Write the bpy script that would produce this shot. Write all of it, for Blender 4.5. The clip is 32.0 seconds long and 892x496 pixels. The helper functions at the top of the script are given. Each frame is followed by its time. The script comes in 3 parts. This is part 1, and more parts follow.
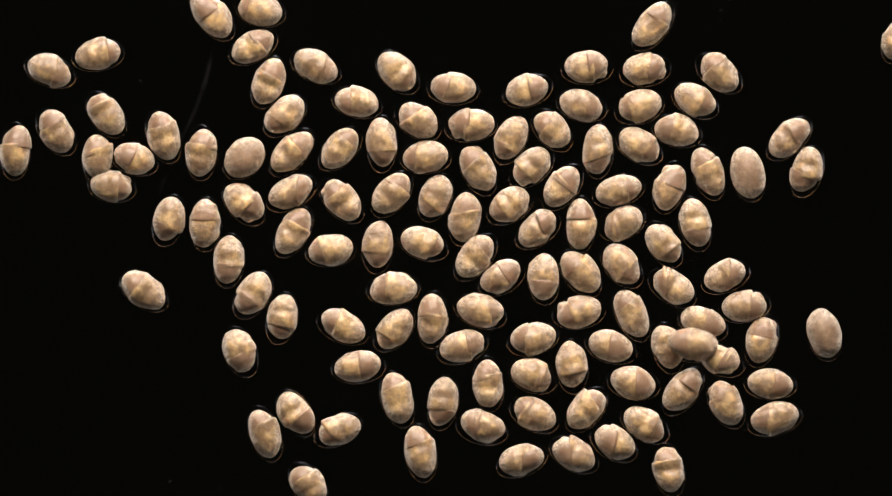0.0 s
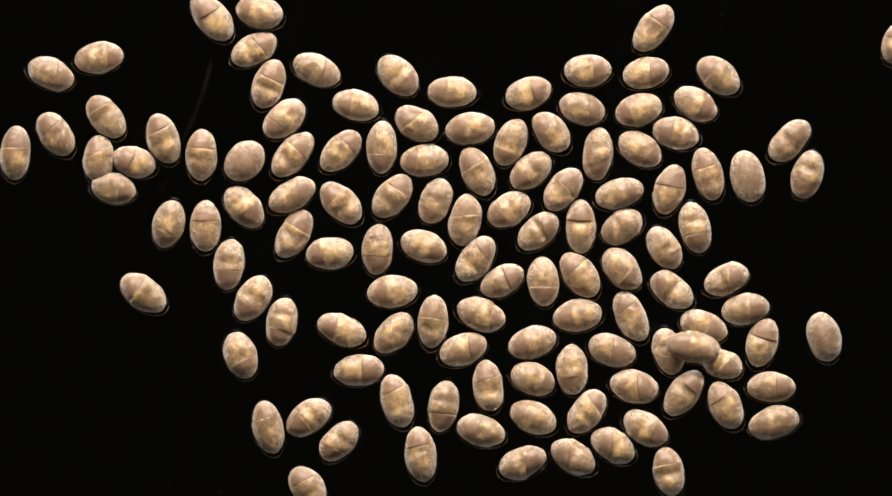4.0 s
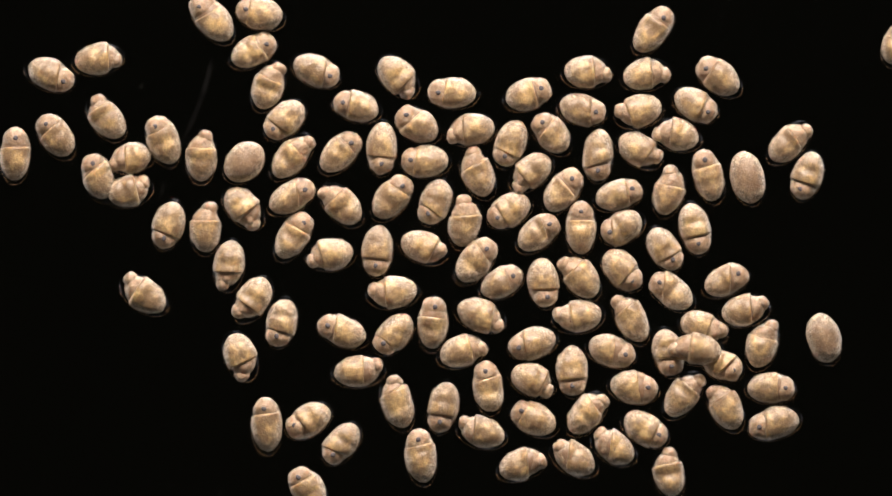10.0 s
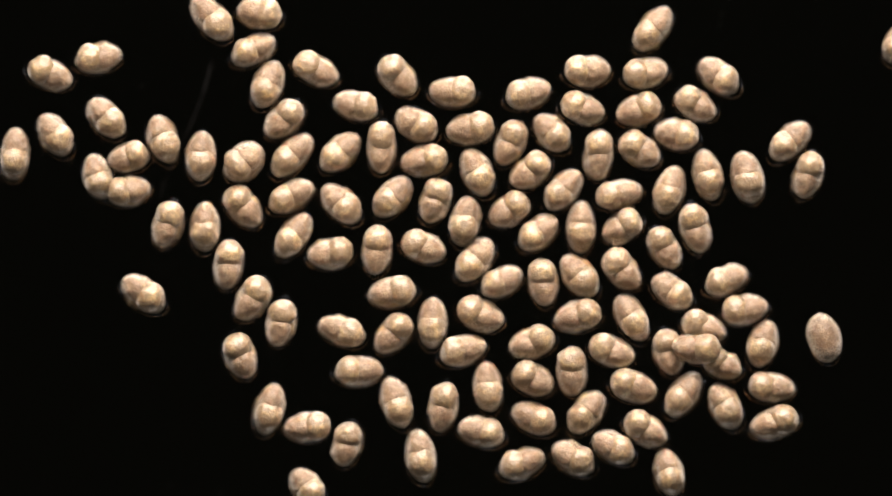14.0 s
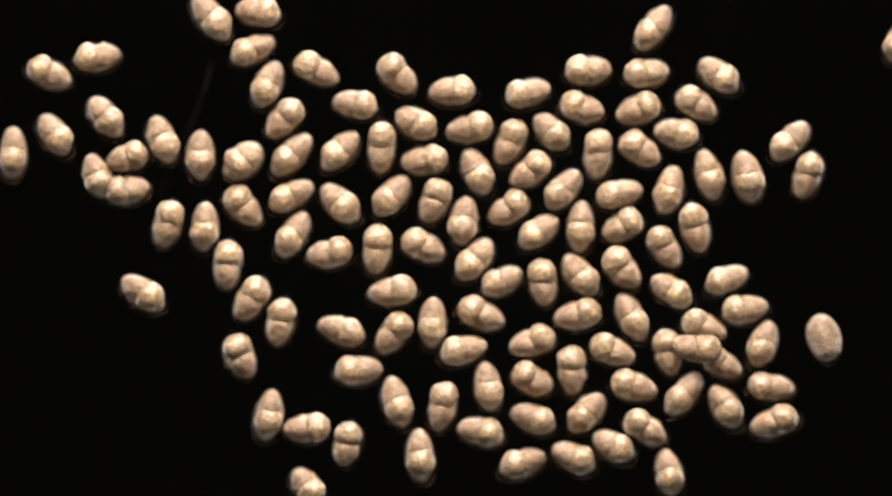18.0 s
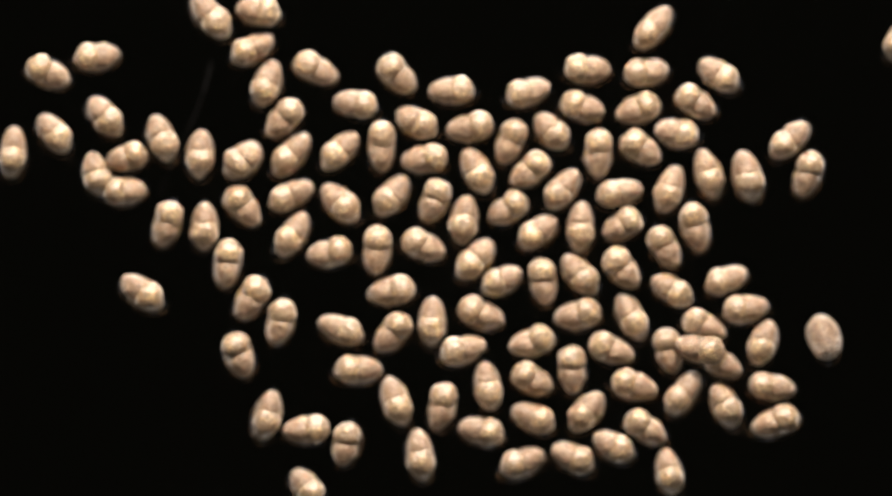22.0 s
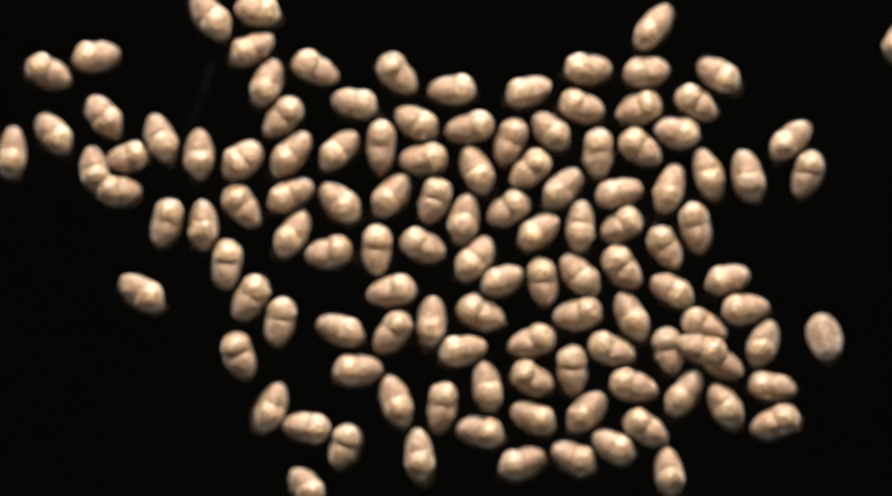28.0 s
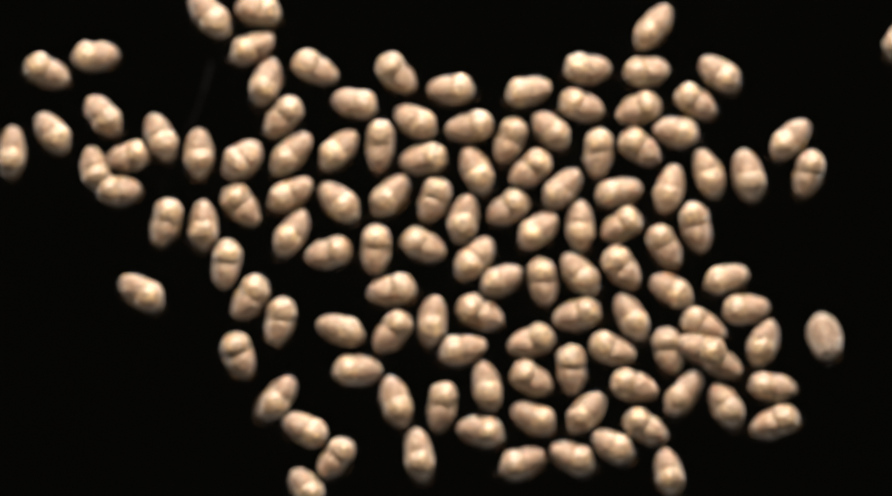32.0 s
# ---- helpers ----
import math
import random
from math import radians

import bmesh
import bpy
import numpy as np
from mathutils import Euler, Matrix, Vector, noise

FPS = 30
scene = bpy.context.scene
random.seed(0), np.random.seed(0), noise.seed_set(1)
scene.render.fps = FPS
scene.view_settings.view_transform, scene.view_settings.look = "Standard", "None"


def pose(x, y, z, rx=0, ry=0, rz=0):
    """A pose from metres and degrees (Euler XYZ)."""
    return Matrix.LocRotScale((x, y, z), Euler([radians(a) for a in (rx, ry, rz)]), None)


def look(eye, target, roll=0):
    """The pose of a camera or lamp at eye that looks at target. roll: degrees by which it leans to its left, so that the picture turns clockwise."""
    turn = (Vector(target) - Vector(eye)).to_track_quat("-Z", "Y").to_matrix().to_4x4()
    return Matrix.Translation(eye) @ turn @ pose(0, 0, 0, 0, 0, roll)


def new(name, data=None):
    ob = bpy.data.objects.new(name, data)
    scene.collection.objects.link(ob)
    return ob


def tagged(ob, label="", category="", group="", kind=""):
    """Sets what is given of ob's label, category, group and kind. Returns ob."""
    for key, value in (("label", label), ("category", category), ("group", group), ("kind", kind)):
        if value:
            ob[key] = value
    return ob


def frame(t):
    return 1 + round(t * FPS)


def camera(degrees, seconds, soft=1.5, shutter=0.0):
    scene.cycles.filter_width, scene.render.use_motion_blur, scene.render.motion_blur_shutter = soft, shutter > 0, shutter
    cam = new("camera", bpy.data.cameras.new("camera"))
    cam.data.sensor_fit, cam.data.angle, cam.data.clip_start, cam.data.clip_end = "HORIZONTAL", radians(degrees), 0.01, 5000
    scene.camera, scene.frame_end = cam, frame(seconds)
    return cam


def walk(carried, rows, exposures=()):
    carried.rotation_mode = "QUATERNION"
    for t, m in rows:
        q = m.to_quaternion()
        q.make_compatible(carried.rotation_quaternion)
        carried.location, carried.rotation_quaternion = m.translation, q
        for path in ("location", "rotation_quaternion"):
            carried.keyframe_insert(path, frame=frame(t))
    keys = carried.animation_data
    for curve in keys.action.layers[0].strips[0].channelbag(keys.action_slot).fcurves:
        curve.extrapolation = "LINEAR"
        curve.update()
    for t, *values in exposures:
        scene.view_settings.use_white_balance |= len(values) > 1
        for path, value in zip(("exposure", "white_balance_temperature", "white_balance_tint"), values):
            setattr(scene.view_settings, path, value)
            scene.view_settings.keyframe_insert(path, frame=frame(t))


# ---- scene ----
MM = 0.001                      # the plan below is in millimetres
UNIT = 0.02 / 3 * MM            # a hundred and fiftieth of a millimetre, for small offsets
MID = 0.19 * MM                 # mid-height of the eggs over the dish

# camera: a microscope's narrow lens, straight above the dish, drifting a few hundredths of a millimetre
REACH = 0.25
cam = camera(2 * math.degrees(math.atan(784 * UNIT / REACH)), 32.0, soft=1.35)
# a microscope's shallow focus: from the eggs' mid-height it slowly climbs past their tops
cam.data.dof.use_dof, cam.data.dof.focus_distance, cam.data.dof.aperture_fstop = True, REACH, 19
walk(cam, [(t, pose(0, d * UNIT, MID + REACH + f * MM)) for t, d, f in (
    (0, -8, 0.03), (0.5, -6, 0.03), (1, -5, 0.03), (2, -4, 0.03), (3, -2.5, 0.04), (3.5, -2, 0.05), (6, 0, 0.08),
    (9.5, 0.2, 0.12), (13, 0, 0.18), (16.5, -0.5, 0.25), (19, -0.8, 0.30), (23, -1.6, 0.37), (28, -2, 0.45), (32, -2.6, 0.52))])

# light: two microscope lamps from the north, and dark-field lamps under the glass, in a dark room
world = bpy.data.worlds.new("dark_room")
scene.world = world
world.use_nodes = True
world.node_tree.nodes["Background"].inputs[0].default_value = (1.0, 0.93, 0.85, 1)
world.node_tree.nodes["Background"].inputs[1].default_value = 0.07


def fibre_lamp(name, eye, watts, size, colour):
    data = bpy.data.lights.new(name, "AREA")
    data.shape, data.size, data.energy, data.color = "DISK", size, watts, colour
    ob = new(name, data)
    ob.matrix_world = look(eye, (0, 0, 0))
    return ob


# two fibre lamps side by side, whose beams fade from the middle outwards
for name, x in (("north_west_lamp", -0.013), ("north_east_lamp", 0.017)):
    fibre_lamp(name, (x, 0.038, 0.027), 0.00365, 0.010, (1.0, 0.87, 0.775)).data.spread = radians(60)
# dark-field light: four lamps in the black cup under the glass, outside the view, throw their light up and inwards
for name, turn, watts in (("cup_lamp_north", 85, 0.013), ("cup_lamp_west", 185, 0.0034), ("cup_lamp_south", 275, 0.0015), ("cup_lamp_east", 5, 0.0036)):
    fibre_lamp(name, (0.028 * math.cos(radians(turn)), 0.028 * math.sin(radians(turn)), -0.020), watts, 0.012, (1.0, 0.90, 0.80))
scene.view_settings.exposure = 0.0


# ---- materials ----
def material(name, build):
    m = bpy.data.materials.new(name)
    m.use_nodes = True
    nodes, links = m.node_tree.nodes, m.node_tree.links
    build(m, nodes, links, nodes["Principled BSDF"])
    return m


def tissue(core, gold, share, pale, inner, outer, grain, speck, relief, gloss=0.45, fold=4.0, down=0.65, calm=0.5, rough=0.3, end=0):
    """Granular living tissue: a brown and golden core under a paler, finely granular skin that thickens towards the
    flanks. The skin's paleness also holds some dark-field rim light.
    """
    def build(m, nodes, links, bsdf):
        def ranged(source, a, b, c=0.0, d=1.0, soft=False):
            node = nodes.new("ShaderNodeMapRange")
            node.interpolation_type = "SMOOTHSTEP" if soft else "LINEAR"
            for k, v in enumerate((a, b, c, d)):
                node.inputs[k + 1].default_value = v
            links.new(source, node.inputs[0])
            return node.outputs[0]

        def maths(kind, a, b):
            node = nodes.new("ShaderNodeMath")
            node.operation = kind
            for k, v in enumerate((a, b)):
                if isinstance(v, (int, float)):
                    node.inputs[k].default_value = v
                else:
                    links.new(v, node.inputs[k])
            return node.outputs[0]

        def blend(amount, a, b):
            node = nodes.new("ShaderNodeMix")
            node.data_type = "RGBA"
            for k, v in ((0, amount), (6, a), (7, b)):
                if isinstance(v, tuple):
                    node.inputs[k].default_value = (*v, 1)
                else:
                    links.new(v, node.inputs[k])
            return node.outputs[2]

        def noise(scale, detail, rough=0.5):
            node = nodes.new("ShaderNodeTexNoise")
            node.inputs["Scale"].default_value, node.inputs["Detail"].default_value, node.inputs["Roughness"].default_value = scale, detail, rough
            links.new(shift.outputs[0], node.inputs["Vector"])
            return node.outputs["Fac"]

        coord, info = nodes.new("ShaderNodeTexCoord"), nodes.new("ShaderNodeObjectInfo")
        shift, scaled = nodes.new("ShaderNodeVectorMath"), nodes.new("ShaderNodeVectorMath")
        shift.operation, scaled.operation = "ADD", "SCALE"
        scaled.inputs[0].default_value = (0.01, 0.013, 0.017)
        links.new(info.outputs["Random"], scaled.inputs["Scale"])
        links.new(coord.outputs["Object"], shift.inputs[0])
        links.new(scaled.outputs[0], shift.inputs[1])
        cloud, patch = noise(4200, 4, 0.55), noise(7500, 5, 0.62)
        fine = maths("ADD", maths("MULTIPLY", noise(grain, 2), 0.45), maths("MULTIPLY", noise(grain * 0.30, 3), 0.55))
        cells = nodes.new("ShaderNodeTexVoronoi")
        cells.inputs["Scale"].default_value = grain * 0.55
        links.new(shift.outputs[0], cells.inputs["Vector"])
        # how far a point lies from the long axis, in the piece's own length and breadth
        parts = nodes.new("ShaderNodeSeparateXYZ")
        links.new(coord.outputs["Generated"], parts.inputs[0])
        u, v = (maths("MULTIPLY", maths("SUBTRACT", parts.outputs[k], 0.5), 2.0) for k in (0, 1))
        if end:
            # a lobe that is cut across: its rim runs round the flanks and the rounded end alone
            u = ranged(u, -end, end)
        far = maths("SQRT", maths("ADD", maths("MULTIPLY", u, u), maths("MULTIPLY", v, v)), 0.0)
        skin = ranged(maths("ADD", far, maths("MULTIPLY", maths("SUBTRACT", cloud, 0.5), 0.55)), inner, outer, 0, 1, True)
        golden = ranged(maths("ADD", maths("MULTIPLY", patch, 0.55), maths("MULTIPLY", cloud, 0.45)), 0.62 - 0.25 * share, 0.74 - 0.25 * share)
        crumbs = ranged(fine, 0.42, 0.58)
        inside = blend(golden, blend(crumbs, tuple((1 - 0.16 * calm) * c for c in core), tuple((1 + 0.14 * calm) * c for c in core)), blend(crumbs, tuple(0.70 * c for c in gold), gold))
        # pale granules, with part of the dark-field rim glow put into their colour
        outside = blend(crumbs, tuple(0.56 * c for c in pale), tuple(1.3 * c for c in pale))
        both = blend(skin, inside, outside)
        grains = maths("MULTIPLY", ranged(cells.outputs["Distance"], 0.42, 0.20, 0, 0.85 * speck), ranged(skin, 0.6, 1, 0.12 * calm, 1.0))
        dots = blend(grains, both, (0.88, 0.83, 0.73))
        vary = nodes.new("ShaderNodeHueSaturation")
        links.new(ranged(info.outputs["Random"], 0, 1, 0.92, 1.06), vary.inputs["Value"])
        links.new(dots, vary.inputs["Color"])
        links.new(vary.outputs[0], bsdf.inputs["Base Color"])
        bump, folds = nodes.new("ShaderNodeBump"), nodes.new("ShaderNodeBump")
        bump.inputs["Distance"].default_value = relief * UNIT
        links.new(ranged(skin, 0, 1, 0.5 * calm, 1.0), bump.inputs["Strength"])
        folds.inputs["Distance"].default_value = fold * UNIT
        links.new(ranged(skin, 0, 1, 0.8 * calm, 0.7), folds.inputs["Strength"])
        links.new(fine, bump.inputs["Height"])
        links.new(patch, folds.inputs["Height"])
        links.new(folds.outputs[0], bump.inputs["Normal"])
        links.new(bump.outputs[0], bsdf.inputs["Normal"])
        bsdf.inputs["Roughness"].default_value = rough
        bsdf.inputs["Specular IOR Level"].default_value = gloss
        bsdf.inputs["IOR"].default_value = 1.65 if gloss >= 1 else 1.5
        links.new(ranged(skin, 0, 1, 0.45, 0.15), bsdf.inputs["Subsurface Weight"])
        bsdf.inputs["Subsurface Radius"].default_value = (1.0, 0.62, 0.36)
        bsdf.inputs["Subsurface Scale"].default_value = 11 * UNIT
        bsdf.inputs["Sheen Weight"].default_value = down
        bsdf.inputs["Sheen Roughness"].default_value = 0.35
        bsdf.inputs["Sheen Tint"].default_value = (1.0, 0.885, 0.74, 1)
    return build


def shell_film(m, nodes, links, bsdf):
    """A clear film in water: almost nothing but a faint sheen at its edge."""
    clear, sheen, edge, both = (nodes.new(k) for k in ("ShaderNodeBsdfTransparent", "ShaderNodeBsdfGlossy", "ShaderNodeFresnel", "ShaderNodeMixShader"))
    clear.inputs[0].default_value = (0.985, 0.975, 0.96, 1)
    sheen.inputs["Color"].default_value = (0.75, 0.82, 1.0, 1)
    sheen.inputs["Roughness"].default_value = 0.3
    edge.inputs[0].default_value = 1.06
    faint = nodes.new("ShaderNodeMath")
    faint.operation = "MULTIPLY"
    faint.inputs[1].default_value = 0.06
    links.new(edge.outputs[0], faint.inputs[0])
    links.new(faint.outputs[0], both.inputs[0])
    links.new(clear.outputs[0], both.inputs[1])
    links.new(sheen.outputs[0], both.inputs[2])
    links.new(both.outputs[0], nodes["Material Output"].inputs[0])
    nodes.remove(bsdf)


def clear_glass(m, nodes, links, bsdf):
    """Wetted glass: clear, with the faintest gloss."""
    clear, gloss, both = (nodes.new(k) for k in ("ShaderNodeBsdfTransparent", "ShaderNodeBsdfGlossy", "ShaderNodeMixShader"))
    gloss.inputs["Roughness"].default_value = 0.2
    both.inputs[0].default_value = 0.002
    links.new(clear.outputs[0], both.inputs[1])
    links.new(gloss.outputs[0], both.inputs[2])
    links.new(both.outputs[0], nodes["Material Output"].inputs[0])
    nodes.remove(bsdf)


def plain(colour, rough, spec=0.2, noise_scale=9000, spread=0.25):
    def build(m, nodes, links, bsdf):
        coord = nodes.new("ShaderNodeTexCoord")
        tex = nodes.new("ShaderNodeTexNoise")
        tex.inputs["Scale"].default_value = noise_scale
        links.new(coord.outputs["Object"], tex.inputs["Vector"])
        ramp = nodes.new("ShaderNodeValToRGB")
        ramp.color_ramp.elements[0].position, ramp.color_ramp.elements[1].position = 0.3, 0.7
        ramp.color_ramp.elements[0].color = (*(c * (1 - spread) for c in colour), 1)
        ramp.color_ramp.elements[1].color = (*(c * (1 + spread) for c in colour), 1)
        links.new(tex.outputs["Fac"], ramp.inputs[0])
        links.new(ramp.outputs[0], bsdf.inputs["Base Color"])
        bsdf.inputs["Roughness"].default_value = rough
        bsdf.inputs["Specular IOR Level"].default_value = spec
    return build


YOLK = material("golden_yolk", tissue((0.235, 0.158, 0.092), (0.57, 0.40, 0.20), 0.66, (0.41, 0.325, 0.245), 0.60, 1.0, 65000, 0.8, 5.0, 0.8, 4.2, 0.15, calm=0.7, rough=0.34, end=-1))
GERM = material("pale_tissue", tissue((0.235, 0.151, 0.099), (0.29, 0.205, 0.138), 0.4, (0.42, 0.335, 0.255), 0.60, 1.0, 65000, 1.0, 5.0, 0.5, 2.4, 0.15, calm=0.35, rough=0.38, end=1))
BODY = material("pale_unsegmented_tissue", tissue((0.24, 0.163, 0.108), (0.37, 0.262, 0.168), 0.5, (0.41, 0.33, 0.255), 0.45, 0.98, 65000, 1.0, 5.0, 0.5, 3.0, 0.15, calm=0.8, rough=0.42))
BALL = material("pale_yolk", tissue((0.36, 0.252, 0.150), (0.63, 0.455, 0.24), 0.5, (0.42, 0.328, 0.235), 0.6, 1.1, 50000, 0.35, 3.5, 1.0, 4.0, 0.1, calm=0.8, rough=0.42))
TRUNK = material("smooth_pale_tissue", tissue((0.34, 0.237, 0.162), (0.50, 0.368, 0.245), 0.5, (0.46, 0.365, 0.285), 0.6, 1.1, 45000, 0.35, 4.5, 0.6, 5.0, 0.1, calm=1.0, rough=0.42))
PIT = material("dark_pit", plain((0.11, 0.10, 0.11), 0.8))
SHELL = material("clear_shell", shell_film)
# colour of the modelled glint on each shell's south rim
RIM_GLINT = material("amber_shell_glint", plain((0.52, 0.31, 0.165), 0.45))
DISH = material("black_dish", plain((0.0018, 0.0019, 0.0014), 0.9, 0.0, 700))
GLASS = material("clear_glass", clear_glass)
SCRATCH = material("grey_scratch", plain((0.005, 0.005, 0.005), 0.8, 0.0, 6000, 0.6))
DUST = material("grey_dust", plain((0.014, 0.015, 0.014), 0.8, 0.0, 20000, 0.5))


# ---- meshes ----
def link_mesh(name, verts, faces, mat, parent=None, label="", smooth=True):
    mesh = bpy.data.meshes.new(name)
    mesh.from_pydata(verts.tolist(), [], faces)
    mesh.materials.append(mat)
    if smooth:
        mesh.polygons.foreach_set("use_smooth", [True] * len(mesh.polygons))
    ob = new(name, mesh)
    ob.parent = parent
    if label:
        tagged(ob, label=label)
    return ob


def grid_faces(rows, cols):
    """Faces of a closed lathe form: two poles, and rows of cols points between them."""
    faces = [(0, 1 + j, 1 + (j + 1) % cols) for j in range(cols)]
    for i in range(rows - 1):
        a, b = 1 + i * cols, 1 + (i + 1) * cols
        faces += [(a + j, b + j, b + (j + 1) % cols, a + (j + 1) % cols) for j in range(cols)]
    a, last = 1 + (rows - 1) * cols, 1 + rows * cols
    return faces + [(a + j, last, a + (j + 1) % cols) for j in range(cols)]


def lumps(p, rng, scales):
    """Smooth random relief at several wavelengths (length, height), in UNITs."""
    h = np.zeros(len(p))
    for length, height in scales:
        for _ in range(7):
            way = rng.normal(size=3)
            way /= np.linalg.norm(way)
            h += height * 0.38 * np.sin(p @ way * (2 * math.pi / (length * rng.uniform(0.75, 1.35))) + rng.uniform(0, 6.3))
    return h


def ovoid(semi, rng, relief, cut=None, tilt=0.0, rows=30, cols=36, power=1.0, hollow=0.0):
    """An ovoid about the x axis, in UNITs. cut=(x, side): only the part on that side of x, ending in a rounded face."""
    a, b, c = semi
    lo, hi = -a, a
    soft = 0.13 * b
    if cut and cut[1] < 0:
        hi = cut[0] + soft
    if cut and cut[1] > 0:
        lo = cut[0] - soft
    s = np.cos(np.linspace(math.pi, 0, rows + 2))
    x = (lo + hi) / 2 + (hi - lo) / 2 * s
    r = np.sqrt(np.clip(1 - np.abs(x / a) ** (2 * power), 0, 1))
    if cut:
        d = (x - (hi - 2.2 * soft)) if cut[1] < 0 else ((lo + 2.2 * soft) - x)
        r *= np.sqrt(np.clip(1 - np.clip(d / (2.2 * soft), 0, 1) ** 4.5, 0, 1))
    turn = np.arange(cols) * (2 * math.pi / cols)
    grid = np.stack([np.repeat(x[1:-1], cols), np.outer(r[1:-1], np.cos(turn)).ravel() * b, np.outer(r[1:-1], np.sin(turn)).ravel() * c], 1)
    verts = np.vstack([[(x[0], 0, 0)], grid, [(x[-1], 0, 0)]])
    if cut:
        near = np.clip(1 - np.abs(verts[:, 0] - cut[0]) / (0.75 * a), 0, 1)
        verts[:, 0] += tilt * verts[:, 1] * near
    out = verts / np.array([a * a, b * b, c * c])
    out /= np.maximum(np.linalg.norm(out, axis=1), 1e-9)[:, None]
    verts = verts + out * lumps(verts, rng, relief)[:, None]
    if hollow:
        # a shallow valley across the top
        mid = rng.uniform(-0.35, 0.2) * a
        verts[:, 2] -= hollow * np.exp(-((verts[:, 0] - mid) / (0.2 * a)) ** 2) * (verts[:, 2] > 0) * (verts[:, 2] / c)
    return verts * UNIT, grid_faces(rows, cols)


FORM = ((50, 0.8), (20, 0.25), (11, 0.14), (6.5, 0.1))
SMALL = ((24, 0.9), (9, 0.4))
CLUTCH = []


def egg(x, y, length, width, heading, kind="face", lift=0.0, cleft=None, tilt=None, pit=0.0):
    """One egg at (x, y): a clear shell with its embryo, whose head points along heading (degrees)."""
    rng = np.random.default_rng(100 + len(CLUTCH))
    a, b = length * MM / UNIT / 2 + 0.6, width * MM / UNIT / 2 - 0.3
    c = 0.945 * b
    side = 1 if rng.random() < 0.5 else -1
    cleft = rng.uniform(0.12, 0.26) if cleft is None else cleft
    tilt = rng.uniform(-0.4, 0.4) if tilt is None else tilt
    tilt = 0.08 if kind == "late" else tilt
    thing = new("egg")
    looks = {"face": "golden and cream two-lobed embryo in clear shell",
             "side": "cream embryo with knobbed head in clear shell",
             "plain": "pale smooth unsegmented embryo in clear shell",
             "late": "pale round-bodied embryo in clear shell"}
    tagged(thing, looks[kind] + (", atop other eggs" if lift else ", on glass dish"), "egg", "eggs on the dish")
    thing.matrix_world = pose(x * MM, y * MM, lift * MM, 0, 0, heading)
    sa, sb = a + 4.2, b + 0.7
    up = (sb + 0.5) * UNIT
    face = radians(heading)
    # the shell sits slightly to the south of its embryo
    sx, sy = -math.sin(face) * 1.8 - 1.6, -math.cos(face) * 1.8
    verts, faces = ovoid((sa, sb, sb), rng, (), rows=22, cols=32)
    shell = link_mesh("shell", verts + np.array([sx * UNIT, sy * UNIT, up]), faces, SHELL, thing, "clear thin film")
    # light caught on its south rim, modelled as a fine amber tube, thickest to the south
    ring = np.arange(0, 2 * math.pi, math.pi / 60)
    nx, ny = np.cos(ring) / sa, np.sin(ring) / sb
    south = -(np.sin(face) * nx + np.cos(face) * ny) / np.hypot(nx, ny)
    start = int(np.argmin(south))
    order = [(start + i) % len(ring) for i in range(len(ring))]
    order = [i for i in order if south[i] > 0.0]
    pts = []
    for i in order:
        fat = 0.05 + 0.10 * min(1.0, south[i] * 1.5)
        cx, cy = sx + sa * math.cos(ring[i]), sy + sb * math.sin(ring[i])
        ox, oy = nx[i] / math.hypot(nx[i], ny[i]), ny[i] / math.hypot(nx[i], ny[i])
        for k in range(6):
            q = k * math.pi / 3
            pts.append((cx + ox * fat * math.cos(q), cy + oy * fat * math.cos(q), sb + 0.5 + fat * math.sin(q)))
    tube = [(6 * i + k, 6 * i + (k + 1) % 6, 6 * i + 6 + (k + 1) % 6, 6 * i + 6 + k) for i in range(len(order) - 1) for k in range(6)]
    tube += [tuple(range(5, -1, -1)), tuple(6 * (len(order) - 1) + k for k in range(6))]
    link_mesh("shell_edge", np.array(pts) * UNIT, tube, RIM_GLINT, thing, "thin amber glint along the shell's south rim")

    made = dict(thing=thing, kind=kind, a=a, b=b, up=up, side=side, rng=rng, face=face, lift=lift, pit=pit, home=(x, y, heading))
    if kind in ("plain", "late"):
        verts, faces = ovoid((a + 0.3, b + 0.6, 0.88 * b if kind == "late" else c), rng, FORM, rows=36, cols=48)
        made["body"] = link_mesh("body", verts, faces, BODY, thing)
    if kind != "plain":
        verts, faces = ovoid((a, b, c * 0.92), rng, FORM, (cleft * a, -1), tilt, rows=36, cols=48, hollow=rng.uniform(1.0, 5.0))
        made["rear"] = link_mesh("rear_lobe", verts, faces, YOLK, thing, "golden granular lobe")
        verts, faces = ovoid((a, b * 0.995, c * 0.915), rng, FORM, (cleft * a, 1), tilt, rows=30, cols=48, power=0.96)
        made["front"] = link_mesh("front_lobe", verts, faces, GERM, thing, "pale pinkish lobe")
        verts, faces = ovoid((0.56 * a, 0.91 * b, 0.88 * c), rng, ((34, 0.9), (17, 0.35), (8, 0.12)), rows=28, cols=36)
        made["bulge"] = link_mesh("yolk_bulge", verts, faces, BALL, thing, "rounded pale golden bulge")
        verts, faces = ovoid((0.70 * a, 0.78 * b, 0.80 * c), rng, ((40, 1.0), (17, 0.35), (7, 0.15)), rows=32, cols=40, power=0.85)
        verts[:, 1:] *= (1 - 0.13 * np.clip(verts[:, 0] / (0.70 * a * UNIT), -1, 1))[:, None]
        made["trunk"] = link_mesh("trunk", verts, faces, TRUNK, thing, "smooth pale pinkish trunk")
